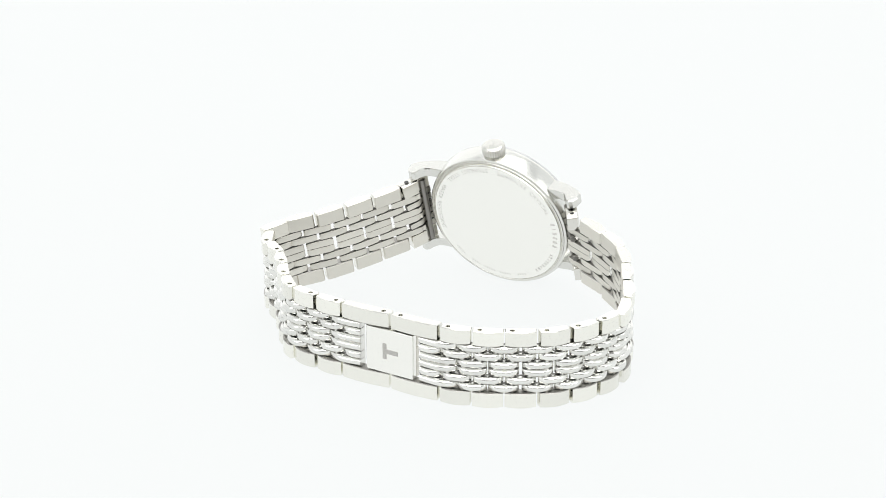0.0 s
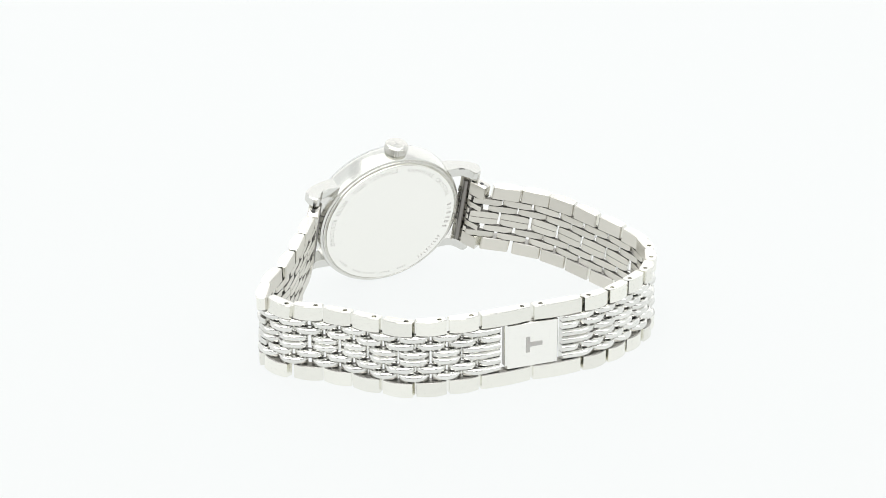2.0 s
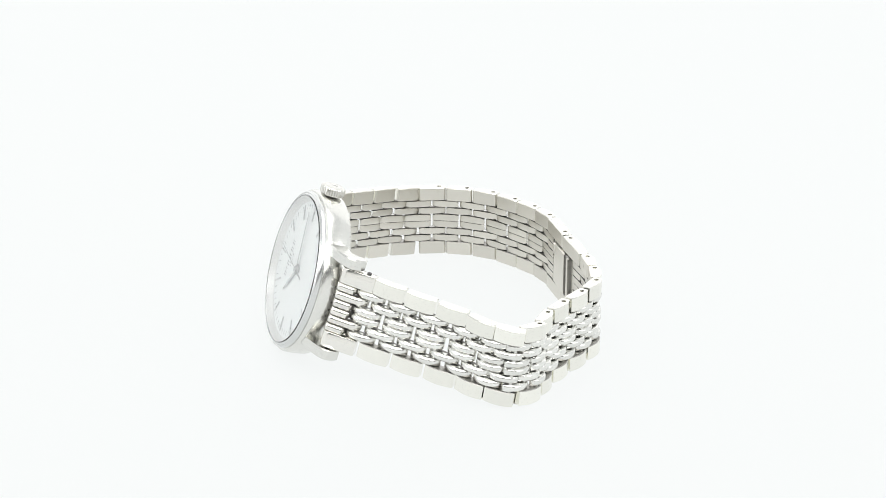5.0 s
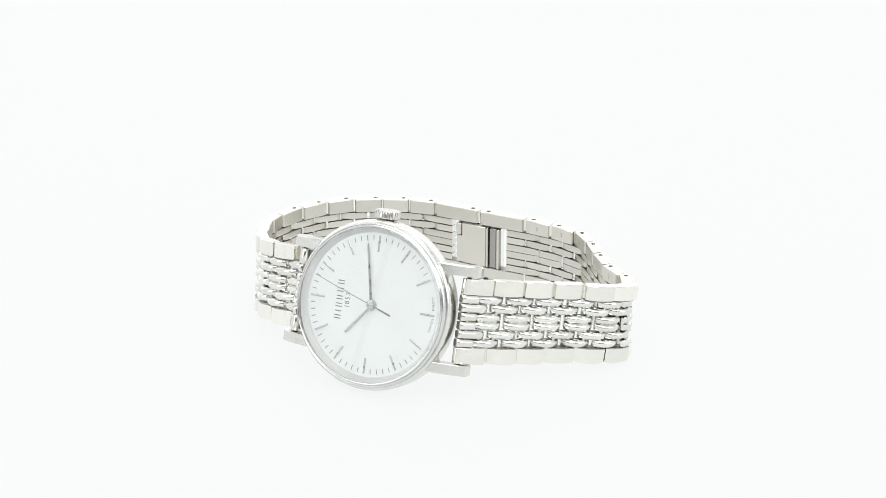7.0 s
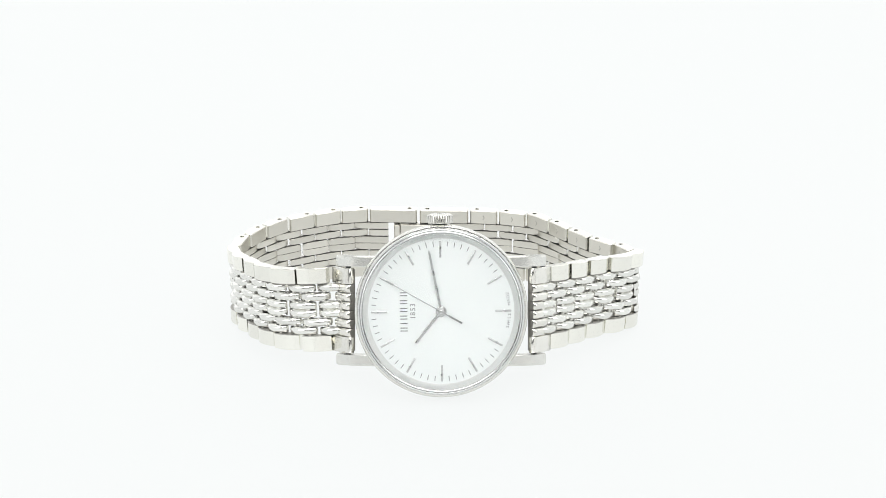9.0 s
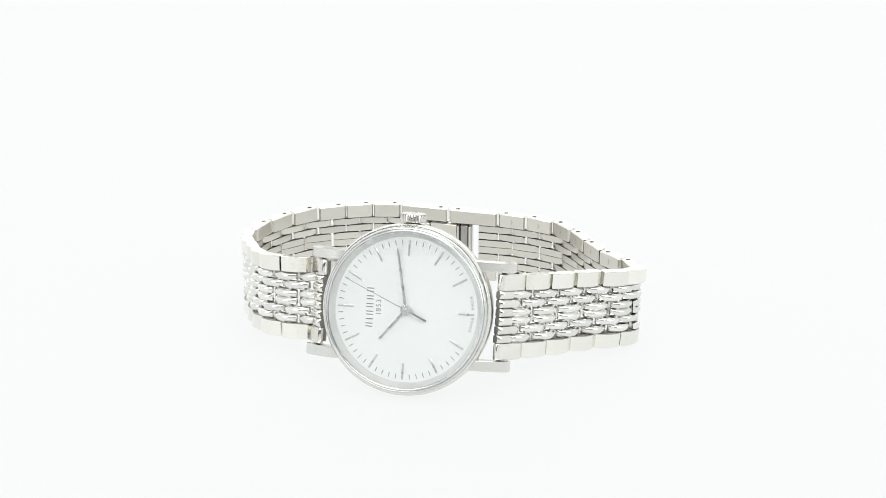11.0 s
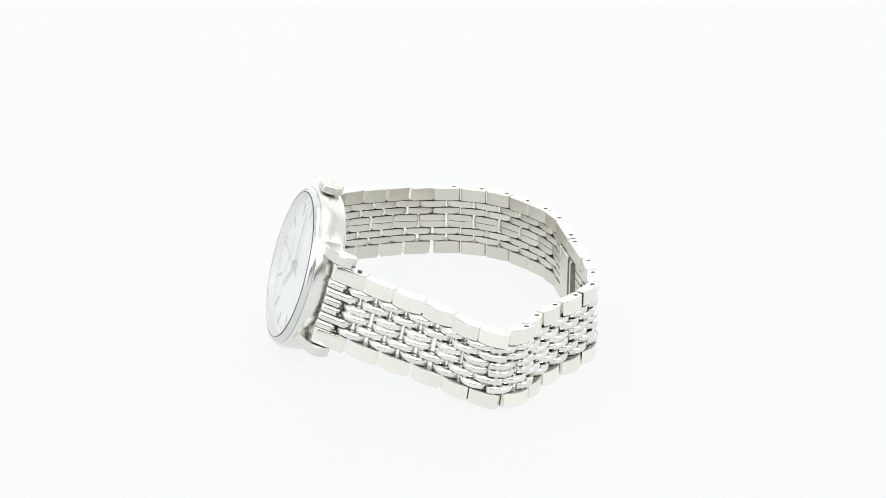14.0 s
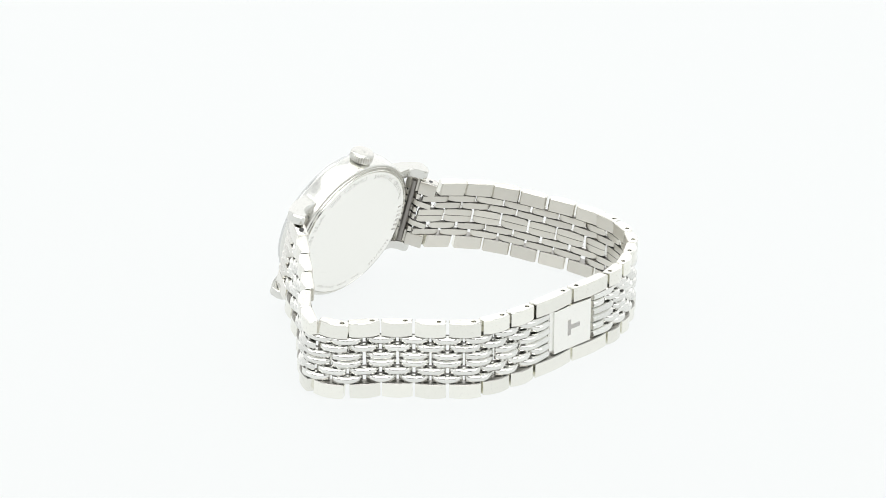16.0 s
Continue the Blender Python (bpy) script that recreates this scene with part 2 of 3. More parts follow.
def build_lugs():
    """Four straight lugs that hook down to the bracelet."""
    side = [(11.0, 0.0), (13.0, -0.2), (15.0, -0.7), (17.0, -1.6), (18.2, -2.5), (18.55, -3.2), (18.4, -4.6), (17.8, -5.5), (17.1, -5.8),
            (16.5, -5.5), (16.0, -4.5), (15.2, -3.75), (14.0, -3.4), (11.0, -3.4)]
    mid = Vector((14.8, -3.0))
    level = CASE @ pose(0, 0, 0, 0, 0, -0.8)
    for s3 in (1, -1):
        for s12 in (1, -1):
            bm = bmesh.new()
            rings = []
            for x, k in ((7.8, 0.1), (7.92, 0.0), (9.45, 0.0), (9.7, 0.25)):
                ring = []
                for y, z in side:
                    d = (mid - Vector((y, z))).normalized() * k
                    ring.append((s3 * x, s12 * (y + d.x), z + d.y))
                rings.append(ring)
            skin(bm, rings)
            part("lug", bm, M_LUG, watch, "", level, 25)
    for s12 in (1, -1):
        bm = bmesh.new()
        rings = []
        for x in (-7.95, 7.95):
            rings.append([(x, s12 * 16.4 + 0.45 * math.cos(a), -3.4 + 0.45 * math.sin(a)) for a in (math.pi / 6 * i for i in range(12))])
        skin(bm, rings)
        # coloured near black for the shade between lug and end piece
        part("spring_bar", bm, M_DARK, watch, "", level)


def build_crown():
    bm = bmesh.new()
    steps, rows = 120, []
    for z, r, knurl in ((0, 1.95, 0), (0.1, 2.2, 0.5), (0.25, 2.3, 1), (1.25, 2.3, 1), (1.42, 2.24, 0.6), (1.6, 2.08, 0), (1.72, 1.8, 0), (1.78, 1.5, 0)):
        rows.append([((r - 0.2 * knurl * (i % 4 == 0)) * math.cos(2 * math.pi * i / steps), (r - 0.2 * knurl * (i % 4 == 0)) * math.sin(2 * math.pi * i / steps), z) for i in range(steps)])
    skin(bm, rows)
    turn = CASE @ pose(15.3 * MM, 0, -1.8 * MM, 0, 90, 0)
    crown = part("crown", bm, M_CROWN, watch, "ribbed polished steel crown", turn, 30)
    bm = bmesh.new()
    lathe(bm, [(0, -1.4), (1.25, -1.4), (1.25, 0.05), (0, 0.05)], 24)
    # dark colour paints the shadow groove under the crown
    part("crown_stem", bm, M_SHADE, watch, "", turn)
    bm = bmesh.new()
    for w, h, x, y in ((0.9, 0.25, 0, 0.4), (0.25, 0.9, 0, -0.05)):
        bar(bm, Matrix.Translation((y * MM, x * MM, 1.77 * MM)), h, w, 0.05)
    part("crown_emblem", bm, M_CASE, crown, "")


def build_dial(dial):
    for k in range(12):
        bm = bmesh.new()
        slab(bm, -0.18, 0.18, 9.45, 12.3, 0.01, 0.2, 0.06)
        part("hour_marker", bm, M_HAND, dial, "", pose(0, 0, 0, 0, 0, -30 * k))
    bm = bmesh.new()
    for k in range(60):
        if k % 5 and not 26 <= k <= 34:
            bar(bm, pose(0, 0, 0, 0, 0, -6 * k) @ Matrix.Translation((0, 11.85 * MM, 0.004 * MM)), 0.13, 0.85, 0.02)
    tagged(part("minute_track", bm, M_PRINT, dial, "fine grey minute marks", None, 0), kind="stuff")
    # makers' name as six plain blocks, the year and the origin as letters
    bm = bmesh.new()
    wid = (0.8, 0.24, 0.8, 0.8, 0.9, 0.8)
    x = -3.5
    for w in wid:
        for dx in ((0,) if w < 0.3 else (-0.26, 0.26)):
            bar(bm, Matrix.Translation(((x + w / 2 + dx) * MM, 6.55 * MM, 0.004 * MM)), 0.17, 1.26, 0.02)
        x += w + (7.0 - sum(wid)) / 5
    part("name_mark", bm, M_PRINT, dial, "plain dark grey blocks in place of a name", None, 0)
    bm = bmesh.new()
    for i, ch in enumerate("1853"):
        put_glyph(bm, ch, Matrix.Translation(((-1.14 + 0.76 * i) * MM, 4.55 * MM, 0.012 * MM)), 0.9)
    part("year_print", bm, M_PRINT, dial, "grey printed year 1853", None, 0)
    bm = bmesh.new()
    for word, a0 in (("SWISS", 194.0), ("MADE", 174.5)):
        for i, ch in enumerate(word):
            a = a0 - (0, 3.2, 5.6, 7.9, 10.6)[i] if word == "SWISS" else a0 - i * 3.0
            put_glyph(bm, ch, pose(0, 0, 0.012 * MM, 0, 0, 180 - a) @ Matrix.Translation((0, -12.2 * MM, 0)), 0.52, 1.1)
    part("origin_print", bm, M_PRINT, dial, "tiny grey words SWISS MADE", None, 0)


def build_hands():
    def hand(name, angle, stations, z, t, label, material=M_HAND):
        bm = bmesh.new()
        rings = [[(-w / 2, y, z), (w / 2, y, z), (w / 2, y, z + t * 0.6), (0, y, z + t), (-w / 2, y, z + t * 0.6)] for y, w in stations]
        skin(bm, rings)
        return part(name, bm, material, watch, label, CASE @ pose(0, 0, 0, 0, 0, -angle), 25)
    hand("hour_hand", 309.4, ((-0.7, 0.42), (0, 0.48), (6.6, 0.42), (7.2, 0.2)), 0.22, 0.12, "slim polished steel hour hand")
    hand("minute_hand", 79.3, ((-0.7, 0.4), (0, 0.46), (10.3, 0.36), (10.9, 0.16)), 0.40, 0.12, "slim polished steel minute hand")
    ticker = hand("second_hand", 0.0, ((-4.2, 0.34), (-1.6, 0.30), (-1.4, 0.14), (0, 0.14), (12.2, 0.09)), 0.58, 0.08, "hair-thin steel second hand with a broad tail", M_THIN)
    bm = bmesh.new()
    lathe(bm, [(0, 0.1), (0.95, 0.1), (0.95, 0.34), (0.8, 0.38), (0.8, 0.52), (0.62, 0.55), (0.62, 0.7), (0.4, 0.76), (0.3, 0.72), (0, 0.74)], 40)
    part("hand_hub", bm, M_HAND, watch, "stepped round steel hub", CASE)
    return ticker


def build_back(back):
    """Writing round the case back; angles run clockwise from the crown, seen from behind."""
    def at(a, r, inward):
        # seen from behind: across is +y, up is +x
        up = Vector((math.cos(radians(a)), math.sin(radians(a)), 0))
        out = Vector((0, 0, -1))
        if inward:
            up = -up
        across = up.cross(out)
        m = Matrix((across, up, out)).transposed().to_4x4()
        p = Vector((math.cos(radians(a)), math.sin(radians(a)), 0)) * r
        return Matrix.Translation(Vector((p.x, p.y, -4.76)) * MM) @ m
    for word, a0, a1, inward, name in (("SAPPHIRE CRYSTAL", 9, 67, False, "etched_words"), ("STAINLESS STEEL", -2.5, -47, True, "etched_words"), ("WATER RESISTANT", -58, -106, True, "etched_words")):
        bm = bmesh.new()
        for i, ch in enumerate(word):
            if ch != " ":
                a = a0 + (a1 - a0) * i / (len(word) - 1)
                put_glyph(bm, ch, at(a, 12.1 if not inward else 13.05, inward), 0.9, 1.0)
        part(name, bm, M_MARK, back, "etched words " + word, None, 0)
    bm = bmesh.new()
    for i, w in enumerate((0.8, 0.25, 0.8, 0.8, 0.95, 0.8)):
        bar(bm, at(79 + i * 5.0, 12.55, False), w * 0.55, 0.95, 0.01)
    for i in range(9):
        bar(bm, at(116 + i * 3.4, 12.55, False), 0.28, 0.7, 0.01)
    for a, n in ((158, 4), (174, 5), (190, 5), (205, 4), (222, 5)):
        for i in range(n):
            bar(bm, at(a + i * 2.4, 12.6, False), 0.2, 0.45, 0.01)
    part("etched_marks", bm, M_MARK, back, "small etched plain bars", None, 0)


# ---- bracelet ----
# pins along the bracelet's upper edge, from the case round the clasp and back to the case
PINS = [(-21.54, 14.69), (-24.41, 9.78), (-27.07, 4.87), (-29.94, -0.13), (-33.57, -4.54), (-35.75, -9.25), (-32.4, -13.85),
        (-27.06, -16.37), (-22.45, -19.87), (-18.1, -23.85), (-13.17, -27.35), (-7.29, -27.91), (-1.39, -27.49), (8.32, -25.62),
        (11.89, -25.19), (21.39, -23.56), (26.63, -21.2), (31.15, -17.79), (35.58, -13.82), (38.5, -8.71), (40.04, -3.06),
        (39.98, 2.98), (37.09, 8.41), (33.5, 12.83), (30.03, 17.11), (25.62, 20.41), (19.83, 22.0), (13.7, 22.22)]
CLASP = 13            # the pin on one side of the clasp; the next one is on the other side


def pin_line():
    """The mid line of the bracelet, the direction of its width at each pin, and how much wider it is towards the case."""
    mids, ups, wides = [], [], []
    for i, (x, y) in enumerate(PINS):
        k = min(i, len(PINS) - 1 - i)
        f = max(0.0, 1 - k / 6.0)
        up = Vector((0, 0, 1)).lerp(TO3, f ** 1.7).normalized()
        top = Vector((x, y, 2 * HALF_W + 6.0 * (f ** 1.25 if i < CLASP else f)))
        wides.append(1 + 0.05 * f)
        mids.append(top - up * HALF_W * wides[-1])
        ups.append(up)
    return mids, ups, wides


MIDS, UPS, WIDES = pin_line()
ALONG = [0.0]
for p, q in zip(MIDS, MIDS[1:]):
    ALONG.append(ALONG[-1] + (q - p).length)


def on_line(s):
    i = max(0, min(len(MIDS) - 2, next((j - 1 for j, a in enumerate(ALONG) if a > s), len(MIDS) - 2)))
    f = (s - ALONG[i]) / (ALONG[i + 1] - ALONG[i])
    return MIDS[i].lerp(MIDS[i + 1], f), UPS[i].lerp(UPS[i + 1], max(0, min(1, f)))


def link_pose(s, reach):
    """Pose of a link centred at s: x back along the bracelet, y outwards, z across its width."""
    a, ua = on_line(s - reach)
    b, ub = on_line(s + reach)
    c, _ = on_line(s)
    x = (a - b).normalized()
    up = (ua + ub).normalized()
    y = (up - x * up.dot(x)).normalized().cross(x).normalized()
    z = x.cross(y)
    wide = WIDES[min(range(len(ALONG)), key=lambda i: abs(ALONG[i] - s))]
    i = max(0, min(len(ALONG) - 2, next((j - 1 for j, v in enumerate(ALONG) if v > s), len(ALONG) - 2)))
    stretch = 1.0 if CLASP - 1 <= i <= CLASP + 1 else max(1.0, min(1.08, (ALONG[i + 1] - ALONG[i]) / PITCH))
    return Matrix.Translation(((a + b) * 0.25 + c * 0.5) * MM) @ Matrix((x, y, z)).transposed().to_4x4() @ Matrix.Diagonal((stretch, 1, wide, 1))


THICK = 1.15


def outer_mesh(name, length, hole=None, flank=-1):
    """A block with a domed outer face and eased edges, drilled at hole (its place along the link) on top; flank: the
    side coloured darker, as shaded by the beads.
    """
    h = length / 2

    def outline(d):
        pts = [(-h + d + 0.25, -THICK + d), (h - d - 0.25, -THICK + d), (h - d, -THICK + d + 0.25)]
        for i in range(9):
            f = 1 - 2 * i / 8
            drop = 0.62 * min(1.0, 5.5 / length) * f * f
            pts.append((f * (h - d), THICK - drop - d))
        pts.append((-h + d, -THICK + d + 0.25))
        return pts
    b = 0.12
    bm = bmesh.new()
    rings = [[(x, y, z) for x, y in outline(d)] for z, d in ((0, b), (b, 0), (END_W - b, 0), (END_W, b))]
    vs = skin(bm, rings, cap=False)
    bm.faces.new(list(reversed(vs[0])))
    if hole is None:
        bm.faces.new(vs[-1])
    else:
        r, n = 0.42, 12
        rim = [bm.verts.new((MM * (hole + r * math.cos(2 * math.pi * i / n)), MM * r * math.sin(2 * math.pi * i / n), END_W * MM)) for i in range(n)]
        low = [bm.verts.new((v.co.x, v.co.y, (END_W - 0.7) * MM)) for v in rim]
        top_edges = [bm.edges.get((vs[-1][i], vs[-1][(i + 1) % len(vs[-1])])) for i in range(len(vs[-1]))]
        rim_edges = [bm.edges.new((rim[i], rim[(i + 1) % n])) for i in range(n)]
        bmesh.ops.triangle_fill(bm, edges=top_edges + rim_edges, use_beauty=True)
        for f in [f for f in bm.faces if all(v in rim for v in f.verts)]:
            bm.faces.remove(f)
        for i in range(n):
            bm.faces.new((rim[i], rim[(i + 1) % n], low[(i + 1) % n], low[i]))
        bm.faces.new(low)
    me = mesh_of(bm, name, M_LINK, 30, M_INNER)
    me.materials.append(M_HALF_SHADE)
    # shade beside the beads, put into this flank's colour
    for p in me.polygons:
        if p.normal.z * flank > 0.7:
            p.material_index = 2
    return me


def bead_mesh(name, length, width, humps=1, square=0):
    """A rounded bead, arched along its length; square: -1 or 1 cuts that end off square, 2 both."""
    bm = bmesh.new()
    h = length / 2
    rings = []
    for i in range(13):
        f = math.sin(math.pi / 2 * (2 * i / 12 - 1))
        g = f
        if square == 2 or (square == 1 and f > 0) or (square == -1 and f < 0):
            g = f * 0.45
        top = THICK * 0.95 - 0.95 * g * g - 0.4 * g ** 6
        low = -THICK * 0.88 + 0.12 * g ** 8
        full = (top - low) / (THICK * 1.83)
        bulge = 0.5 * full
        w = width * (1 - 0.06 * g ** 4 - 0.12 * g ** 12) - 0.12
        ring = []
        for k in range(humps):
            c = (k - (humps - 1) / 2) * w / humps
            for j in range(0 if k == 0 else 1, 9):
                a = math.pi * j / 8
                ring.append((f * h, top - bulge * abs(math.cos(a)) ** 3 * (1 if humps == 1 or (j == 0 and k == 0) or (j == 8 and k == humps - 1) else 1.5), c - math.cos(a) * w / humps / 2))
        back = []
        for k in range(humps):
            c = ((humps - 1) / 2 - k) * w / humps
            for j, (dy, dz) in enumerate(((0.14, 0.5), (0.03, 0.46), (0.0, 0.3), (0.0, -0.3), (0.03, -0.46), (0.14, -0.5))):
                if k > 0 and j == 0:
                    continue
                back.append((f * h, low + dy * full + 0.08 * g ** 6, (c + dz * w / humps) * (1 - (0.12 / humps) * g ** 8)))
        y0 = ring[-1][1] * 0.45 + back[0][1] * 0.55
        side = ring[-1][2] * 0.99
        rings.append(ring + [(f * h, y0, side)] + back + [(f * h, y0, -side)])
    # loop order: over the top in z, back below
    skin(bm, rings)
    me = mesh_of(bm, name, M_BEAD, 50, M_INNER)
    me.materials.append(M_SHADE)
    # deep part of each flank: shade between the rows, put into the colour
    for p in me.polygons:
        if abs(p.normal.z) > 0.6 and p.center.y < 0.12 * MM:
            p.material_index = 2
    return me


def end_block(bm, x0, x1, z0, z1):
    """An outer block of the end piece: flat outside, rounded over its front edge, cut back beneath it."""
    def outline(d):
        pts = [(x1 - d, -THICK + d), (x1 - d, THICK - 0.35 - d), (x1 - 0.5, THICK - 0.08 - d)]
        for i in range(8):
            a = math.pi / 2 * i / 7
            pts.append((x0 + d + 1.1 * (1 - math.sin(a)), THICK - 1.0 + (1.0 - d) * math.cos(a)))
        pts += [(x0 + d + 0.1, -0.2), (x0 + 1.2, -0.4), (x0 + 2.7, -0.3), (x0 + 3.0, -THICK + d)]
        return pts
    skin(bm, [[(x, y, z) for x, y in outline(d)] for z, d in ((z0, 0.15), (z0 + 0.05, 0.05), (z0 + 0.15, 0), (z1 - 0.15, 0), (z1 - 0.05, 0.05), (z1, 0.15))])


def rib_mesh(x0, x1, width, taper):
    """A rounded rib of the end piece, rolled over at its front and tapered towards the bracelet."""
    bm = bmesh.new()
    rings = []
    for f in (0, 0.02, 0.05, 0.1, 0.17, 0.27, 0.4, 0.55, 0.7, 0.8, 0.88, 0.94, 0.98, 1):
        x = x0 + (x1 - x0) * f
        d, e = x - x0, x1 - x
        top = THICK + 0.05
        if d < 0.7:
            top -= 0.6 * (1 - math.sqrt(max(0.0, 1 - (1 - d / 0.7) ** 2)))
        if e < taper:
            top -= 1.25 * (1 - e / taper) ** 2
        low = -0.3 if d < 2.4 else -0.3 - 0.7 * min(1.0, (d - 2.4) / 0.5)
        w = width * (1 - 0.2 * max(0.0, 1 - e / 0.4) ** 2)
        bulge = min(0.5, (top - low) * 0.6)
        ring = [(x, top - bulge * (1 - math.sin(math.pi * j / 8)), -math.cos(math.pi * j / 8) * w / 2) for j in range(9)]
        rings.append(ring + [(x, low, w * 0.4), (x, low, -w * 0.4)])
    skin(bm, rings)
    # front and flanks coloured dark for the shade beside the case
    return mesh_of(bm, "end_rib", M_END, 40, M_INNER, M_SHADE)


ROWS = [HALF_W - END_W - BEAD_W * (i + 0.5) for i in range(6)]


def build_bracelet():
    gap = 0.5
    drilled = {1: outer_mesh("outer_link", PITCH - gap, 0.25 * PITCH), -1: outer_mesh("outer_link", PITCH - gap, -0.25 * PITCH)}
    plain = outer_mesh("outer_link", PITCH - gap)
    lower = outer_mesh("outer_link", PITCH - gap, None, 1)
    bead = bead_mesh("bead_link", PITCH - 0.5, BEAD_W)
    pair = bead_mesh("centre_link", PITCH - 0.5, 2 * BEAD_W, 2)

    def place(name, me, m, z, y=0.0, label=""):
        return child(name, me, watch, m @ Matrix.Translation((0, y * MM, z * MM)), label)

    def outer(m, top, low):
        place("outer_link", top, m, HALF_W - END_W)
        place("outer_link", low, m, -HALF_W)

    bm = bmesh.new()
    skin(bm, [[(0.38 * math.cos(math.pi * i / 4), 0.38 * math.sin(math.pi * i / 4), z) for i in range(8)] for z in (-HALF_W + 1.2, HALF_W - 1.2)])
    pin = mesh_of(bm, "pin", M_CROWN)
    arrow = {}
    for d in (1, -1):
        bm = bmesh.new()
        for a in (1, -1):
            bar(bm, Matrix.Translation((0, -THICK * MM, (END_W / 2 + a * 0.22) * MM)) @ pose(0, 0, 0, 90, a * d * 35, 0), 0.13, 0.6, 0.012)
        arrow[d] = mesh_of(bm, "arrow_mark", M_ARROW, 0)
    last = len(PINS) - 1
    for k in range(last + 1):
        side = -1 if k <= CLASP else 1      # x of a link points back along the bracelet
        s = ALONG[k]
        toward = -side                      # the clasp lies this way along s
        if k not in (CLASP, CLASP + 1):
            far = k in (0, last)
            # beads of the odd rows straddle the seam on the clasp's side of each pin
            edge = k in (CLASP - 1, CLASP + 2)
            m = link_pose(s + toward * 0.25 * PITCH, 0.3 * PITCH)
            if edge:
                long_b = bead_mesh("bead_link", PITCH * 1.17, BEAD_W, 1, side)
                long_p = bead_mesh("centre_link", PITCH * 1.17, 2 * BEAD_W, 2, side)
                m = link_pose(s + toward * 0.335 * PITCH, 0.3 * PITCH)
                b_me, p_me = long_b, long_p
            else:
                b_me, p_me = bead, pair
            place("bead_link", b_me, m, ROWS[0])
            place("bead_link", b_me, m, ROWS[5])
            place("centre_link", p_me, m, (ROWS[2] + ROWS[3]) / 2)
            if edge:
                short = bead_mesh("bead_link", PITCH * 0.66, BEAD_W, 1, side)
                m = link_pose(s + toward * 0.59 * PITCH, 0.2 * PITCH)
                place("bead_link", short, m, ROWS[1])
                place("bead_link", short, m, ROWS[4])
            if not far:
                m = link_pose(s - toward * 0.25 * PITCH, 0.3 * PITCH)
                holes = 7 <= k - 0 <= 12 or 15 <= k <= 20 or k == 6
                outer(m, drilled[side] if holes else plain, lower)
                if holes and side == -1:
                    upper = [o for o in watch.children if o.name.startswith("outer_link")][-2]
                    child("arrow_mark", arrow[side], upper)
                place("bead_link", bead, m, ROWS[1])
                place("bead_link", bead, m, ROWS[4])
            for ds in (0.0, toward * 0.5 * PITCH):
                place("pin", pin, link_pose(s + ds, 0.1), 0)

    # long outer links on both sides of the clasp
    seam = (ALONG[CLASP] + ALONG[CLASP + 1]) / 2
    for k, kc in ((CLASP - 1, CLASP), (CLASP + 2, CLASP + 1)):
        d = 1 if kc == CLASP else -1
        a = ALONG[k] + d * (0.25 * PITCH + gap / 2)
        b = seam - d * 0.28
        mid, length = (a + b) / 2, abs(b - a)
        m = link_pose(mid, length * 0.45)
        hx = -(ALONG[kc] - mid)
        place("long_outer_link", outer_mesh("long_outer_link", length, hx), m, HALF_W - END_W)
        place("long_outer_link", outer_mesh("long_outer_link", length, None, 1), m, -HALF_W)

    # clasp: a cover plate with a T-shaped mark, and the folded blade inside
    m = link_pose(seam, 2.5)
    bm = bmesh.new()
    slab(bm, -4.9, 4.9, -0.35, 1.05, -4.25, 4.25, 0.12)
    plate = part("clasp_plate", bm, M_BACK, watch, "plain steel clasp cover with a T-shaped mark", m)
    bm = bmesh.new()
    slab(bm, 0.55, 1.35, 1.0, 1.12, -1.5, 1.5, 0.02)
    slab(bm, -1.85, 0.55, 1.0, 1.12, -0.42, 0.42, 0.02)
    part("clasp_mark", bm, M_LOGO, plate, "grey T-shaped mark")
    bm = bmesh.new()
    slab(bm, -3.5, 1.9, -1.5, -0.5, -4.2, 4.2, 0.1)
    slab(bm, -4.78, -3.3, -1.42, -0.5, -4.2, 1.5, 0.1)
    part("clasp_blade", bm, M_INNER, watch, "flat inner clasp blade", m)
    bm = bmesh.new()
    slab(bm, -4.78, -3.65, -1.65, -0.5, 1.75, 4.1, 0.15)
    part("clasp_catch", bm, M_INNER, watch, "small catch at the blade's corner", m)
    for x, w, y in ((2.2, 0.45, -1.6), (3.4, 1.6, -1.2), (4.65, 0.55, -1.6)):
        bm = bmesh.new()
        slab(bm, x - w / 2, x + w / 2, y, -0.4, -4.2, 4.2, 0.15)
        # flanks and the wide bar are toned darker for shade in the gaps
        child("clasp_bar", mesh_of(bm, "clasp_bar", M_LINK, 40, M_HALF_SHADE if w > 1 else M_INNER, M_HALF_SHADE), watch, m)

    # end pieces between the lugs
    lean = radians(60)
    x0, x1 = -4.85, 0.25 * PITCH + 0.1
    for k, sgn in ((0, -1), (last, 1)):
        out12 = TO12 * sgn                   # away from the case
        ax = out12 * math.cos(lean) - OUT * math.sin(lean)
        y = OUT * math.cos(lean) + out12 * math.sin(lean)
        zz = ax.cross(y)
        m = Matrix.Translation(MIDS[k] * MM) @ Matrix((ax, y, zz)).transposed().to_4x4() @ Matrix.Diagonal((1, 1, WIDES[k], 1))
        bm = bmesh.new()
        for z0, z1 in ((HALF_W - END_W, HALF_W), (-HALF_W, -HALF_W + END_W)):
            end_block(bm, x0, x1, z0, z1)
        base = child("end_link", mesh_of(bm, "end_link", M_END, 28, M_INNER), watch, m, "ribbed steel end piece between the lugs")
        bm = bmesh.new()
        r, n = 0.42, 12
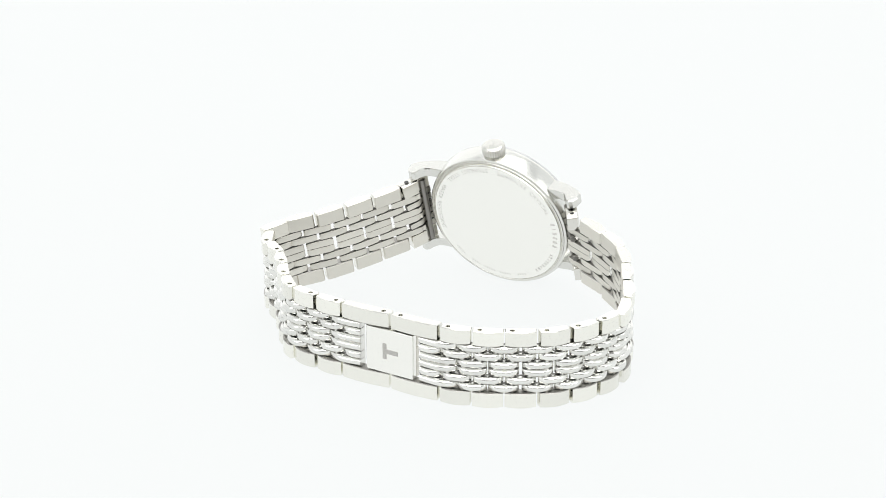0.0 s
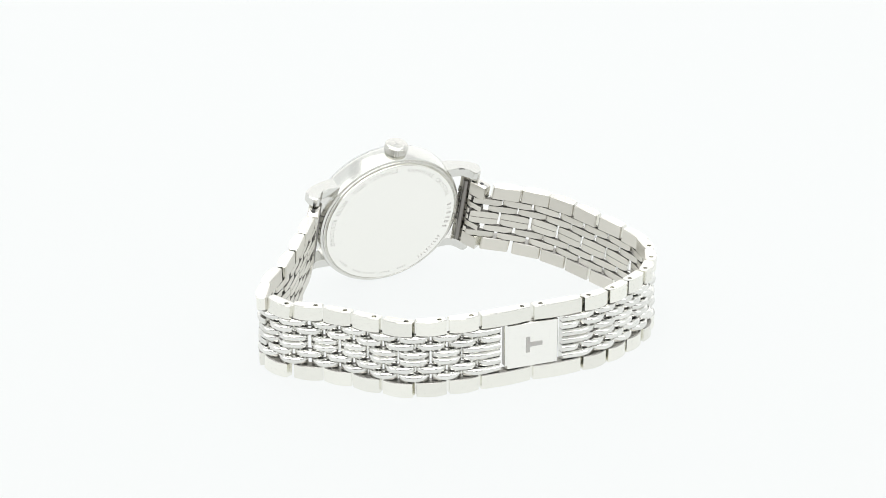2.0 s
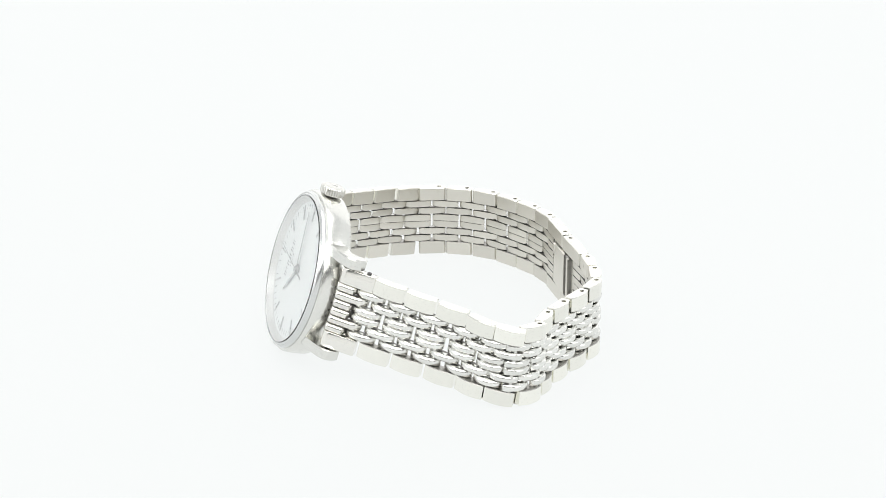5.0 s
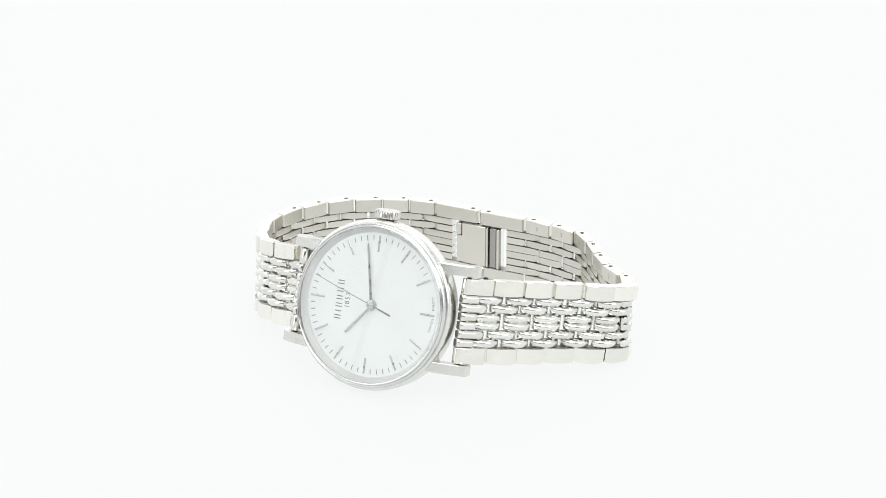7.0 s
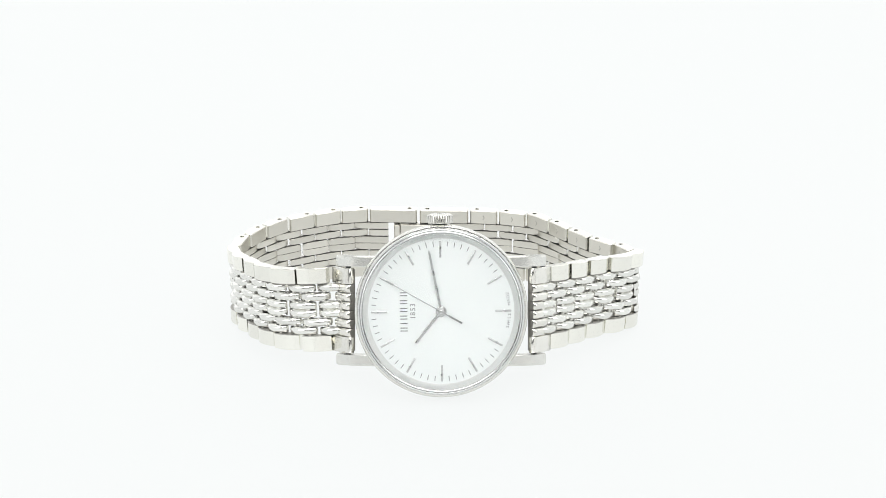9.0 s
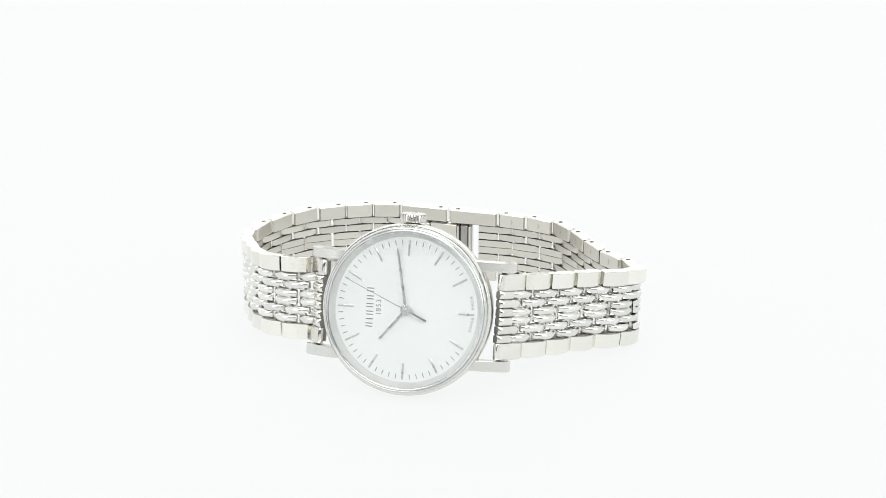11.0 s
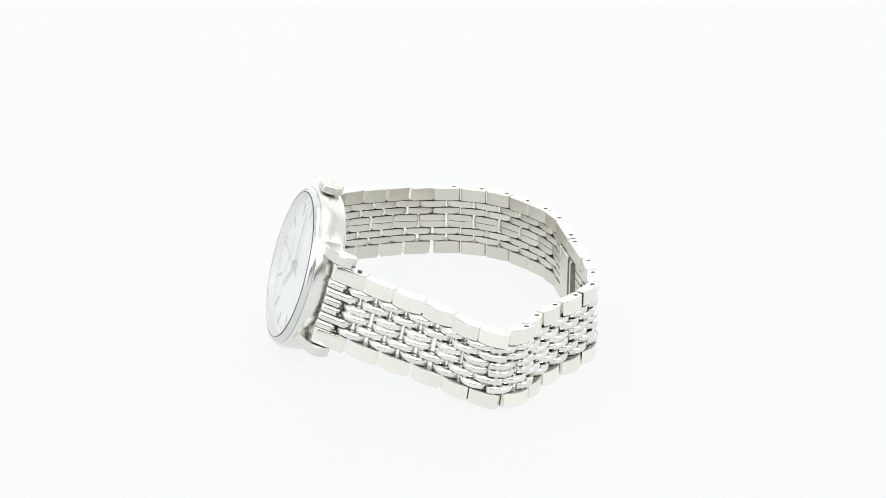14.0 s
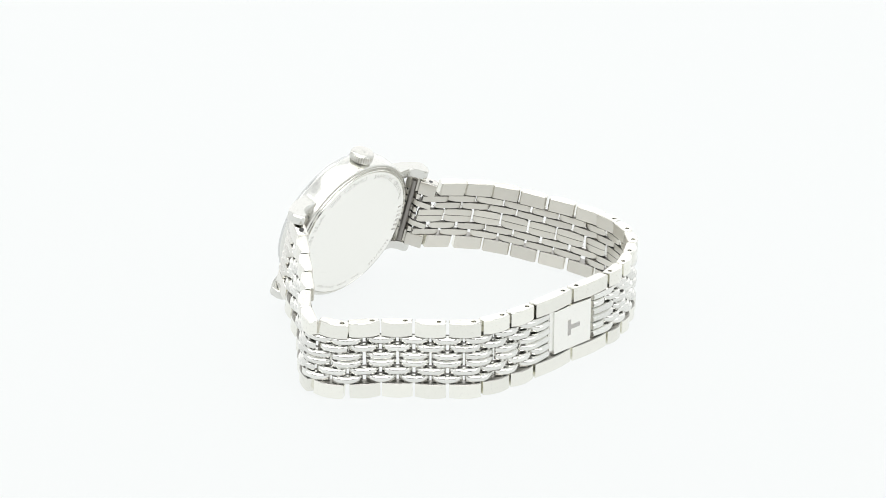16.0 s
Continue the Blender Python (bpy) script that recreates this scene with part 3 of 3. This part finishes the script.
        top = HALF_W if zz.dot(TO3) > 0 else -HALF_W
        rings = [[(r * math.cos(2 * math.pi * i / n), r * math.sin(2 * math.pi * i / n), top + dz) for i in range(n)] for dz in (-0.3, 0.02)]
        skin(bm, rings)
        # dark disc painted as the shadow inside a drilled hole
        part("hole_disc", bm, M_DARK, base)
        bm = bmesh.new()
        skin(bm, [[(x0 + 1.75 + 0.62 * math.cos(math.pi * i / 6), -0.75 + 0.5 * math.sin(math.pi * i / 6), z) for i in range(12)] for z in (-HALF_W + 0.3, HALF_W - 0.3)])
        # the tube's dark tone stands for the shadow gap next to the case
        part("bar_tube", bm, M_TUBE, base, "steel tube along the end piece, darkened for its shadow gap")
        for i, zr in enumerate(ROWS):
            long = i in (1, 4)
            rib = rib_mesh(x0 + (0.0, 0.08, 0.15, 0.15, 0.08, 0.0)[i], 1.35 if long else -1.2, BEAD_W - 0.1, 1.8 if long else 0.5)
            child("end_rib", rib, base, Matrix.Translation((0, 0, zr * MM)))


body, back, dial = build_case()
build_lugs()
build_crown()
build_dial(dial)
second_hand = build_hands()
build_back(back)
build_bracelet()


# ---- the turning ----
def motions():
    turn = [(0.0, -40.3), (0.5, -27.1), (1.0, -13.6), (1.5, 0.1), (2.0, 13.9), (2.5, 27.6), (3.0, 41.1), 
            (3.2, 46.5), (3.86, 64.5), (4.36, 78.0), (4.86, 91.5), (5.3, 103.1), (5.5, 108.2), (6.0, 120.5), (6.5, 131.7), (7.0, 141.6), (7.5, 149.9), (8.0, 156.9), (8.5, 162.9), 
            (8.7, 165.1), (9.0, 168.0), (9.43, 171.3), (9.86, 168.0), (10.16, 165.1), (10.36, 162.9), (10.8, 157.7), (11.0, 155.0), (11.5, 147.85), (12.0, 138.85), (12.5, 128.75), 
            (13.0, 117.25), (13.5, 104.45), (14.0, 90.7), (14.5, 77.25), (15.0, 63.65), (15.5, 50.1), (16.0, 36.3)]
    walk(watch, [(t, pose(0, 0, 0, 0, 0, a)) for t, a in turn])
    # the second hand steps once a second, and runs backwards after the turn
    rows, second = [], -4
    rows.append((0.0, second))
    ticks = [(k + 0.3, 1) for k in range(10)] + [(18.56 - k, -1) for k in range(9, 2, -1)]
    for t, d in ticks:
        rows.append((t - 0.04, second))
        second += d
        rows.append((t + 0.04, second))
    rows.append((16.0, second))
    walk(second_hand, [(t, CASE @ pose(0, 0, 0, 0, 0, -6.0 * n)) for t, n in rows])


motions()
